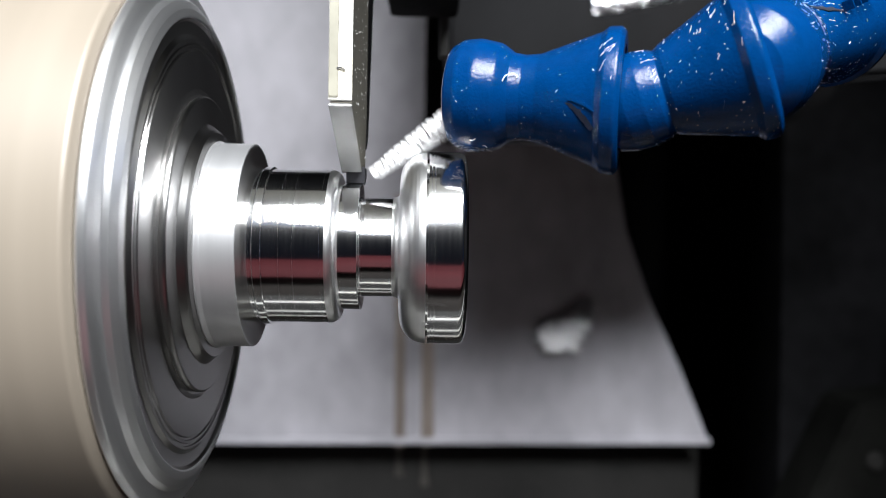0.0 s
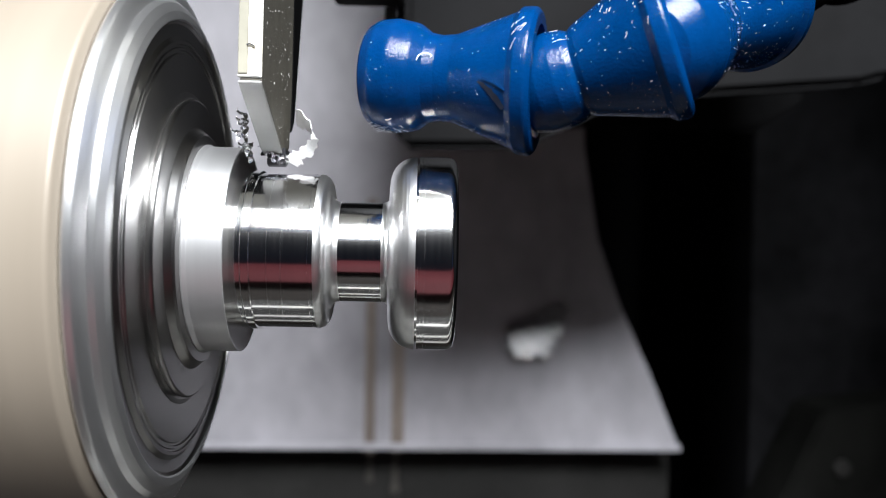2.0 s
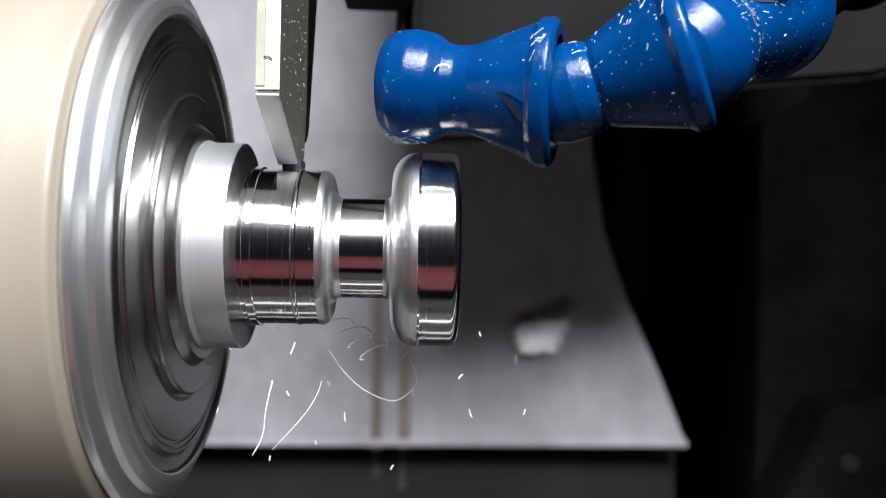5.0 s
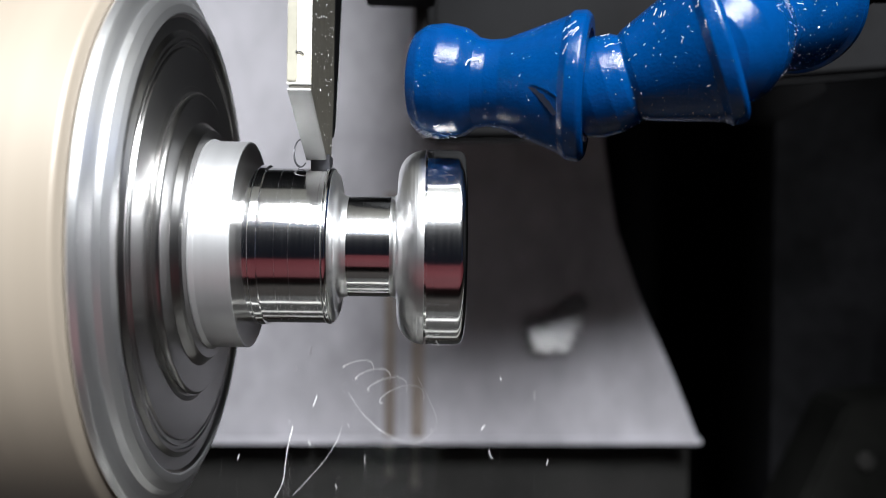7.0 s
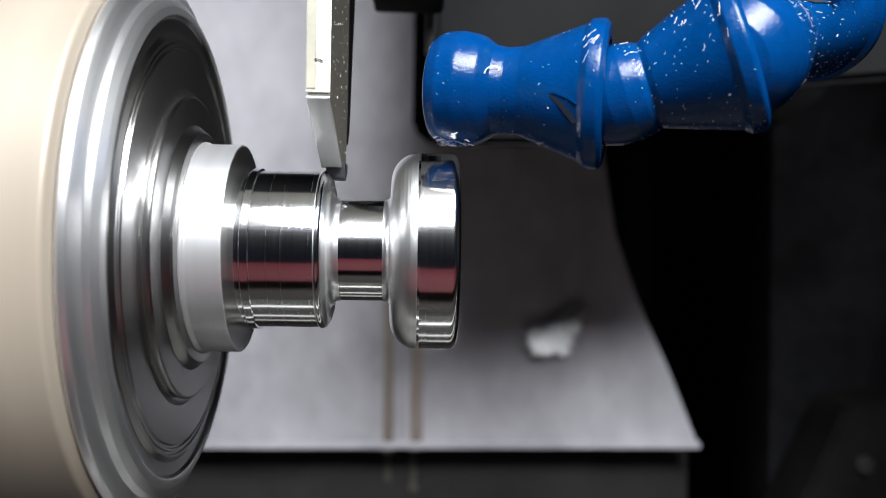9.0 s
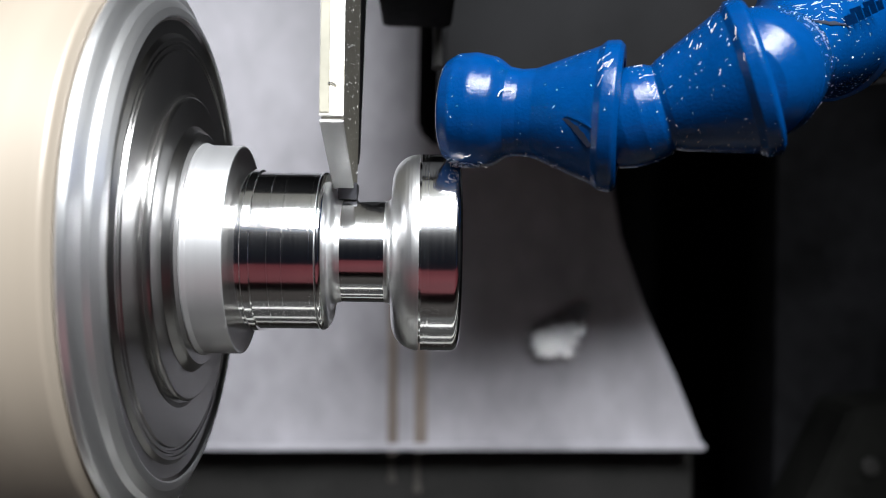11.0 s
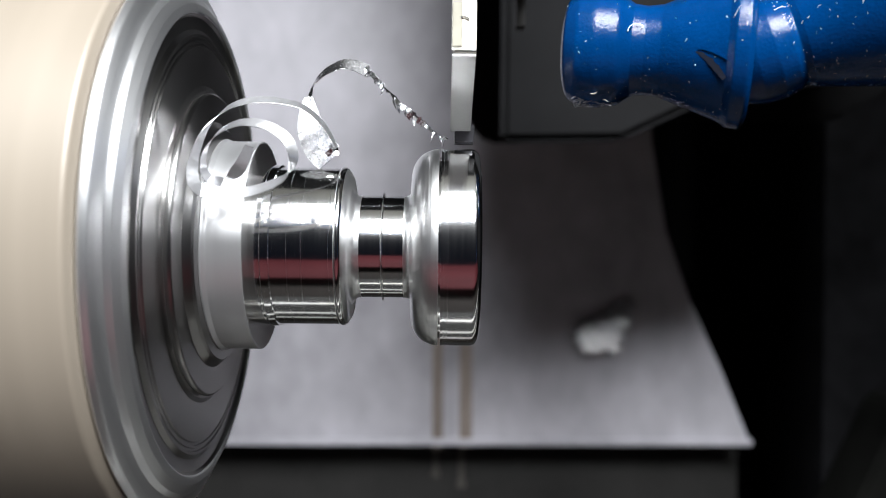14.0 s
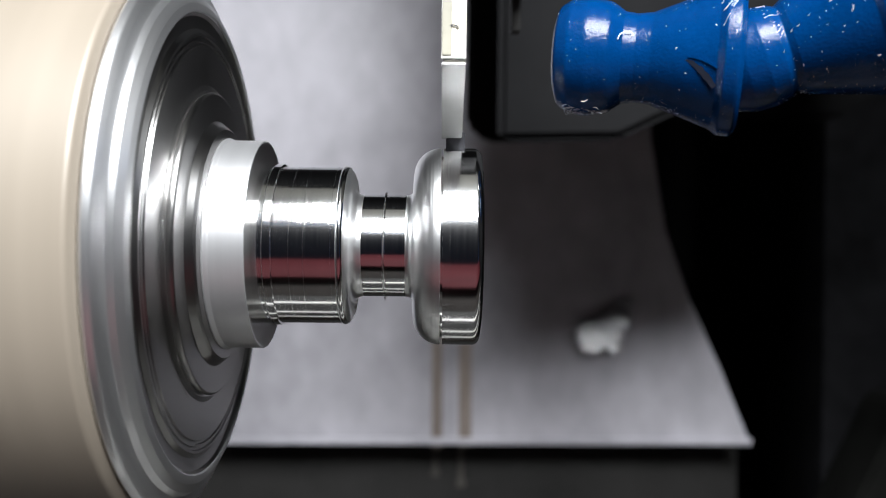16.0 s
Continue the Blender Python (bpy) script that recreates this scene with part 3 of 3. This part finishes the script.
ribbon(TORN, lambda t: 0.45 + 0.8 * t, 0.1, (0, 0.75, 0.65), 0.6, 0.8, 3, curl)
rc = random.Random(12)
for k in range(22):
    a = TORN[int(len(TORN) * rc.random() ** 0.8 * 0.98)]
    d = Vector((rc.uniform(-0.7, 0.2), rc.uniform(-0.4, 0.4), rc.uniform(-1.5, -0.3)))
    ribbon([a, a + d * 0.5 + Vector((rc.uniform(-0.3, 0.1), 0, 0)), a + d], lambda t, w=rc.uniform(0.35, 0.9): w * (1.15 - t), 0.09, (1, rc.uniform(-0.8, 0.8), rc.uniform(0, 0.9)), 0.35, 0, 90 + k, curl)
ribbon(smooth_path([(-11.0, 0.0, 25.3), (-12.5, -0.1, 25.9), (-14.2, -0.2, 26.2), (-15.9, -0.2, 25.6), (-17.5, -0.3, 24.5), (-18.7, -0.4, 22.9), (-19.3, -0.5, 20.7)], 10), lambda t: 2.3 - 1.2 * t * t, 0.1, (0.1, 0.55, 0.85), 0.07, 0.06, 4, curl)
ribbon(smooth_path([(-19.3, -0.5, 21.3), (-19.2, -1.0, 19.0), (-18.8, -1.5, 16.9), (-17.9, -2.0, 14.8), (-16.9, -2.5, 13.2), (-15.9, -3.0, 12.0)], 10), lambda t: 0.6 + 4.0 * math.sin(math.pi * min(0.72 * t + 0.03, 1)) ** 0.8, 0.1, (0.95, -0.2, 0.35), 0.012, 0, 14, curl)
for k in range(5):
    a = Vector((-15.2, -3.4, 13.7)) + Vector((rc.uniform(-0.5, 0.5), 0, rc.uniform(-1.2, 1.2)))
    ribbon([a, a + Vector((rc.uniform(-0.3, 0.5), -0.2, rc.uniform(-0.5, 0.5))), a + Vector((rc.uniform(-0.8, 0.8), -0.3, rc.uniform(-1, 0.6)))], 0.8, 0.1, (1, 0.5, rc.uniform(-1, 1)), 0.5, 0, 130 + k, curl)
rings = bmesh.new()
ribbon(smooth_path([(-14.8, -4.0, 13.7), (-16.2, -6.1, 16.4), (-18.6, -8.2, 18.5), (-21.2, -10.3, 19.0), (-24.1, -12.4, 18.8), (-27.0, -14.6, 17.5), (-29.4, -16.7, 14.4), (-30.3, -18.8, 10.5), (-29.7, -20.9, 7.5), (-27.8, -23.0, 6.0)], 10), lambda t: 0.75 + 0.8 * t, 0.1, (0.3, 0.75, 0.6), 0.04, 0, 5, rings)
ribbon(smooth_path([(-28.2, -23.0, 6.3), (-25.4, -22.5, 6.1), (-22.2, -21.9, 6.5), (-19.0, -21.4, 8.0), (-17.9, -20.8, 10.3), (-18.7, -20.3, 12.7), (-21.1, -19.7, 14.4), (-24.2, -19.2, 14.9), (-27.0, -18.6, 14.0), (-29.0, -18.1, 11.9), (-29.5, -17.5, 9.3), (-28.2, -17.0, 7.1)], 10), lambda t: 1.8 - 0.6 * t, 0.1, (0.35, 0.6, 0.7), 0.04, 0, 6, rings)
ribbon(smooth_path([(-28.9, -18.0, 7.3), (-26.7, -18.0, 8.0), (-24.9, -18.0, 9.6), (-23.8, -18.0, 12.2)], 8), lambda t: 3.2 - 2.2 * t, 0.1, (0.8, 0.3, 0.5), 0.04, 0, 7, rings)
big_curl = tagged(new("curled_chip"), "long curled bright aluminium chip hanging from the tool tip", "metal chip")
part("torn_strip", curl, chip_metal, big_curl, "ragged torn chip strip")
chip_rings = part("ring_coil", rings, bright_chip, big_curl, "smooth bright chip rings")

chip_nest = tagged(new("chip_nest"), "tangled bright chips stuck round the tool tip", "metal chip")
rn = random.Random(8)
for k in range(7):
    a = Vector((-25.9 + rn.uniform(-0.6, 0.9), -3 + rn.uniform(-1, 1), 19.2 - k * 0.9))
    part("chip_loop", ribbon(helix(a, a + Vector((1.2 + rn.uniform(-0.6, 0.8), rn.uniform(-1, 1), -2.0)), rn.uniform(0.4, 0.9), 1.1, 14), 0.55, 0.08, (0, 1, 0.3), 0.6, 0.2, k), chip_metal, chip_nest)
for k in range(4):
    a = Vector((-23.4 + k * 0.8, -2, 13.6 - k * 0.4))
    part("chip_loop", ribbon(helix(a, a + Vector((1.6, 0.6, -0.8)), 0.5, 1.3, 14), 0.6, 0.08, (0, 1, 0.3), 0.6, 0.2, 20 + k), chip_metal, chip_nest)
part("chip_strip", ribbon(smooth_path([(-19.4, 1, 12.0), (-18.5, 0.5, 12.6), (-17.0, 0, 13.4), (-15.7, 0, 15.0), (-16.4, 0, 17.2), (-18.6, 1, 18.6)], 6), 3.0, 0.1, (0.5, 0.8, -0.4), 0.35, 0.1, 31), speck_metal, chip_nest, "torn flat chip strip")

tip_loop = chip_thing("chip_loop", ribbon([Vector((-23.5 + 1.0 * math.cos(q), -2 + 0.3 * math.sin(q), 13.9 + 2.0 * math.sin(q))) for q in [0.9 + 4.6 * k / 24 for k in range(25)]], 0.4, 0.2, (0, 1, 0.3), 0.15, 0, 61), "small dark curled chip caught behind the tool tip", dark_chip)
stream = ribbon(helix((1.4, -1, -0.8), (13.5, -5, 7.4), 0.8, 15, 14, 2.6), 1.0, 0.08, (1, 0, 0.5), 0.7, 0, 41)
chip_stream = chip_thing("coiled_chip", stream, "tightly coiled bright chip that streams off the tool", speck_metal)
coil = ribbon(helix((0, 0, 0), (0.6, 0, 21), 2.3, 14.3, 22, 0.55), 1.1, 0.08, (0, 0.3, 1), 0.9, 0, 42)
chip_coil = chip_thing("coiled_chip", coil, "loose coil of bright aluminium chip in the air")
wisps = bmesh.new()
for k in range(80):
    a = Vector((0.4 + 5.2 * rn.random() ** 1.2, rn.uniform(-2, 3), 0))
    a.z = rn.uniform(0.2, 2.0 + 2.2 * a.x)
    d = Vector((rn.uniform(-0.5, 0.5), rn.uniform(-0.5, 0.5), rn.uniform(-0.5, 0.5)))
    ribbon([a - d * 1.4, a + Vector((0, -0.3, 0.25)), a + d * 1.4], rn.uniform(0.12, 0.6), 0.06, (1, rn.uniform(-0.6, 0.6), rn.uniform(0, 0.9)), 0.6, 0, 50 + k, wisps)
for k, (x, z, rad) in enumerate(((-3.6, 1.6, 1.2), (-2.9, 0.3, 0.8), (-1.0, 0.8, 0.9), (-0.4, 2.0, 0.7))):
    ribbon(helix((x, -2.5, z), (x + 0.3, -1.5, z - 0.3), rad, 1.2, 18), 0.3, 0.06, (0, 1, 0.3), 0.3, 0, 150 + k, wisps)
spray = bmesh.new()
for k in range(22):
    a = Vector((rn.uniform(-32, 28), rn.uniform(-20, 30), rn.uniform(-32, -4)))
    d = Vector((rn.uniform(-0.6, 0.6), 0, rn.choice((-1.4, -0.7, 0.6))))
    ribbon([a, a + d * 0.5 + Vector((rn.uniform(-0.2, 0.2), 0, 0)), a + d], 0.14, 0.06, (1, 0, 0.3), 0.3, 0, 200 + k, spray)
for k in range(4):
    a = Vector((-14 + 2.2 * k, 4, -11 - 1.5 * k))
    ribbon(helix(a, a + Vector((1.5, 1, -2.5)), 2.0 + 0.4 * k, 0.7, 18), 0.16, 0.05, (0, 1, 0.3), 0.3, 0, 230 + k, spray)
ribbon(smooth_path([(-14.5, 4.0, -16.3), (-12.0, 4.0, -19.7), (-8.7, 4.0, -22.4), (-4.4, 4.0, -23.7), (-1.3, 4.0, -20.9), (-2.4, 4.0, -17.2), (-4.2, 4.0, -13.8)], 6), 0.1, 0.04, (0, 1, 0.3), 0.6, 0, 261, spray)
ribbon(smooth_path([(-14.9, -2.0, -20.0), (-15.5, -2.0, -21.9), (-17.4, -2.0, -25.0), (-21.7, -2.0, -29.9)], 6), 0.06, 0.04, (0.7, 0, 0.7), 0.3, 0, 262, spray)
ribbon(smooth_path([(-21.9, -2.0, -20.0), (-22.7, -2.0, -23.9), (-23.2, -2.0, -28.0), (-24.6, -2.0, -30.8)], 6), lambda t: 0.16 - 0.1 * t, 0.04, (1, 0, 0.3), 0.7, 0, 263, spray)
chip_spray = tagged(chip_thing("chip_spray", spray, "scattered thin bright slivers thrown down from the cut", speck_metal), kind="stuff")
chip_wisps = tagged(chip_thing("chip_tangle", wisps, "loose cluster of small bright chips beside the tool", speck_metal), kind="stuff")
fan = bmesh.new()
for k in range(34):
    t = rn.random() ** 0.8
    a = Vector((1 + 12.5 * t, rn.uniform(-1, 1), 0.6 - 4.6 * t + 2.2 * math.sin(math.pi * t) * rn.random()))
    d = Vector((rn.uniform(0.3, 1.1), rn.uniform(-0.5, 0.5), rn.uniform(-1.5, -0.2)))
    ribbon([a - d * 0.5, a + Vector((rn.uniform(-0.2, 0.2), -0.3, 0.2)), a + d * 0.7, a + d * 1.3 + Vector((0.2, 0, -0.5))], rn.uniform(0.2, 0.75), 0.06, (1, 0.4, rn.uniform(-0.5, 0.8)), 0.6, 0, 400 + k, fan)
chip_fan = chip_thing("chip_fan", fan, "fan of short bright chips flying off the tool", bright_chip)

# ---- movement ----
# seconds, carriage along the spindle, cross slide away from it, in millimetres
CARRIAGE = [(0, 10.01, -2.12), (0.2, 10.36, -3.13), (0.3, 11.48, -3.84), (0.5, 13.09, -3.76), (0.6, 13.92, -3.51), (0.7, 13.96, -0.65), (0.8, 13.64, 4.99), (1, 13.21, 4.98),
            (1.1, 2.60, 4.79), (1.2, 0.35, 4.66), (1.3, 0.32, 3.08), (1.5, -0.17, 1.94), (2, -0.03, 1.04), (2.5, 0.13, 0.49), (3, 0.00, 0.00), (3.5, -0.01, -0.95), (4, 0.49, -1.12),
            (6.5, 4.48, -0.88), (7, 5.33, -0.66), (7.5, 6.39, -0.80), (8, 7.09, -0.75), (8.5, 7.87, -0.95), (9, 8.58, -1.20), (11.5, 10.29, -4.47), (12, 11.15, -4.61), (12.2, 11.93, -4.52),
            (12.3, 11.73, 3.20), (12.4, 11.63, 5.18), (12.5, 11.55, 5.10), (12.6, 20.50, 5.11), (12.7, 23.14, 5.10), (13, 23.70, 4.70), (13.5, 23.93, 4.11), (14, 23.95, 3.60),
            (14.5, 24.08, 3.05), (15, 23.98, 2.41), (15.5, 23.20, 2.45), (16, 22.44, 2.45)]


def carriage_at(t):
    ts = [r[0] for r in CARRIAGE]
    return float(np.interp(t, ts, [r[1] for r in CARRIAGE])), float(np.interp(t, ts, [r[2] for r in CARRIAGE]))


def ride(thing, flights, rest):
    """Keys a chip: at rest in the tray but for its flights, lists of (seconds, pose)."""
    rows, step = [(0, rest)] if flights[0][0][0] > 0 else [], 1 / FPS
    for rows_in in flights:
        # two rows of rest before and after each flight, so that the rest stays still
        for t in (rows_in[0][0] - 2 * step, rows_in[0][0] - step):
            if rows_in[0][0] > 0 and (not rows or t > rows[-1][0] + 0.01):
                rows.append((t, rest))
        while rows and rows[-1][0] >= rows_in[0][0] - 0.01:
            rows.pop()
        rows += rows_in
        if rows_in[-1][0] < 15.8:
            rows += [(rows_in[-1][0] + step, rest), (rows_in[-1][0] + 2 * step, rest)]
    if rows[-1][0] < 16:
        rows.append((16, rows[-1][1]))
    walk(thing, rows)


def shaken(flight, amp):
    """A flight with a quick flutter added, amp in millimetres."""
    out, (t0, last) = [], (flight[0][0], flight[-1][0])
    count = int((last - t0) * FPS)
    for k in range(count + 1):
        t = t0 + k / FPS
        i = max(j for j in range(len(flight)) if flight[j][0] <= t + 1e-6)
        n = min(i + 1, len(flight) - 1)
        span = flight[n][0] - flight[i][0]
        m = flight[i][1].lerp(flight[n][1], min((t - flight[i][0]) / span, 1)) if span > 0 else flight[i][1]
        out.append((t, Matrix.Translation(Vector((math.sin(k * 2.6), 0.3 * math.sin(k * 1.9), math.cos(k * 2.2))) * amp * MM) @ m))
    return out


def with_tool(t, x=0, y=0, z=0, *turn):
    cx, cz = carriage_at(t)
    return pose((cx + x) * MM, y * MM, (cz + z) * MM, *turn)


def motions():
    turns = [(k / FPS, pose(0, 0, 0, -72 * k)) for k in range(16 * FPS + 1)]
    for thing in (chuck, workpiece):
        walk(thing, turns)
    for thing in (tool, holder, hose):
        walk(thing, [(t, pose(x * MM, 0, z * MM)) for t, x, z in CARRIAGE])
    for thing in (cover, apron, column, bracket):
        walk(thing, [(t, pose(x * MM, 0, 0)) for t, x, z in CARRIAGE])
    # the shoulder is cut back into the body; the ring is left as the tool leaves the neck
    walk(shoulder, [(0, pose(0, 0, 0)), (0.2, pose(-0.6 * MM, 0, 0)), (0.4, pose(-4.2 * MM, 0, 0)), (16, pose(-4.2 * MM, 0, 0))])
    walk(burr, [(0, pose(-6 * MM, 0, 0)), (11.3, pose(-5.6 * MM, 0, 0)), (12.0, pose(-1.2 * MM, 0, 0)), (12.2, pose(0, 0, 0)), (16, pose(0, 0, 0))])
    walk(cut_step, [(0, pose(-23.5 * MM, 0, 0)), (3.0, pose(-23.5 * MM, 0, 0)), (3.3, pose(-19.6 * MM, 0, 0))] + [(t, pose((carriage_at(t)[0] - 19.6) * MM, 0, 0)) for t in (3.7, 4, 5, 6, 6.5, 7)] + [(7.4, pose(-14.2 * MM, 0, 0)), (16, pose(-14.2 * MM, 0, 0))])
    base = carriage_at(14)
    ride(big_curl, [[(t, pose((carriage_at(t)[0] - base[0]) * MM, 0, (carriage_at(t)[1] - base[1]) * MM)) for t in (12.27, 12.3, 12.4, 12.5, 12.6, 12.7, 13, 13.5, 14, 14.5, 14.83)]], pose(0.02, -0.1, -0.29))
    # the rings swing to and fro until they settle
    swing = []
    for k in range(27):
        t = 12.3 + k / FPS
        fade, gone = max(1 - k / 26, 0), min(max((t - 12.5) / 0.2, 0), 1)
        swing.append((t, pose((7 * (1 - gone) + 0.9 * fade * math.sin(k * 2.1)) * MM, 0, (-2.5 * (1 - gone) + 0.7 * fade * math.sin(k * 2.9)) * MM)))
    walk(chip_rings, [(0, pose(7 * MM, 0, -2.5 * MM))] + swing + [(13.4, pose(0, 0, 0)), (16, pose(0, 0, 0))])
    ride(chip_nest, [[(t, with_tool(t)) for t in (0.7, 0.8, 1, 1.1, 1.2, 1.3, 1.5, 2, 2.5, 3, 3.3)]], pose(0.1, 0.05, -0.3))
    ride(chip_stream, [shaken(f, 0.7) for f in [[(0, with_tool(0, -19.5, 0, 13)), (0.17, with_tool(0.17, -18.5, 0, 13.5)), (0.3, with_tool(0.3, -8, 4, 18))],
                       [(3.37, with_tool(3.37, -19.0, 0, 12.6, 0, 25)), (3.6, with_tool(3.6, -19.0, 0, 13.0, 0, 25))],
                       [(11.63, with_tool(11.63, -19.0, 0, 12.6, 0, 0)), (11.8, with_tool(11.8, -19.0, 0, 13.0, 0, 25))]]], pose(0.0, 0.1, -0.29))
    ride(chip_coil, [shaken(f, 1.0) for f in [[(0, pose(0.042, 0.095, 0.062, 30, 78, 20)), (0.17, pose(0.052, 0.095, 0.066, 60, 110, 40))], [(3.7, pose(-0.0155, 0.004, 0.016)), (3.87, pose(-0.0135, 0.004, 0.016)), (4.0, pose(-0.021, 0.002, 0.0325, 0, 88)), (4.1, pose(-0.012, 0.01, 0.05, 0, 70))]]], pose(0.05, 0.0, -0.297))
    ride(tip_loop, [[(t, with_tool(t)) for t in (6.9, 7.5, 8, 8.5, 8.65)]], pose(0.06, 0.02, -0.31))
    # the small chips tumble fast as they leave the tip
    tumble = [(7.15 + k / FPS, with_tool(7.15 + k / FPS, -18.8 + 0.8 * math.sin(k * 1.7), 2 + 0.5 * math.sin(k * 0.9), 13.2 + 0.9 * math.sin(k * 2.3), 8 * math.sin(k * 1.1), 8 + 20 * math.sin(k * 1.5), 6 * math.sin(k * 0.8))) for k in range(int(1.6 * FPS) + 1)]
    ride(chip_wisps, [[(0.37, pose(-0.008, 0.0, -0.010, 0, 0)), (0.5, pose(-0.003, 0.0, -0.026, 0, 50, 40)), (0.6, pose(-0.004, 0.0, -0.042, 0, 100, 70))],
                      tumble,
                      [(15.37, with_tool(15.37, -35, 3, 14, 0, -60)), (15.5, with_tool(15.5, -35, 3, 20, 0, 0)), (15.67, with_tool(15.67, -34, 3, 27, 0, 75))]], pose(0.08, -0.05, -0.298))
    ride(chip_spray, [[(4.1, pose(0, 0, 0)), (4.2, pose(0, 0, -0.003)), (4.9, pose(0.001, 0, 0.001)), (5.6, pose(0, 0, -0.003)), (6.3, pose(0, 0, 0.002)), (6.6, pose(0.001, 0, 0)), (7.0, pose(0.003, 0, -0.006))]], pose(0.0, -0.05, -0.262))
    ride(chip_fan, [shaken([(14.87, with_tool(14.87, -20, 0, 15.5)), (15.07, with_tool(15.07, -20, 0, 14))], 0.6)], pose(-0.05, -0.05, -0.29))


motions()
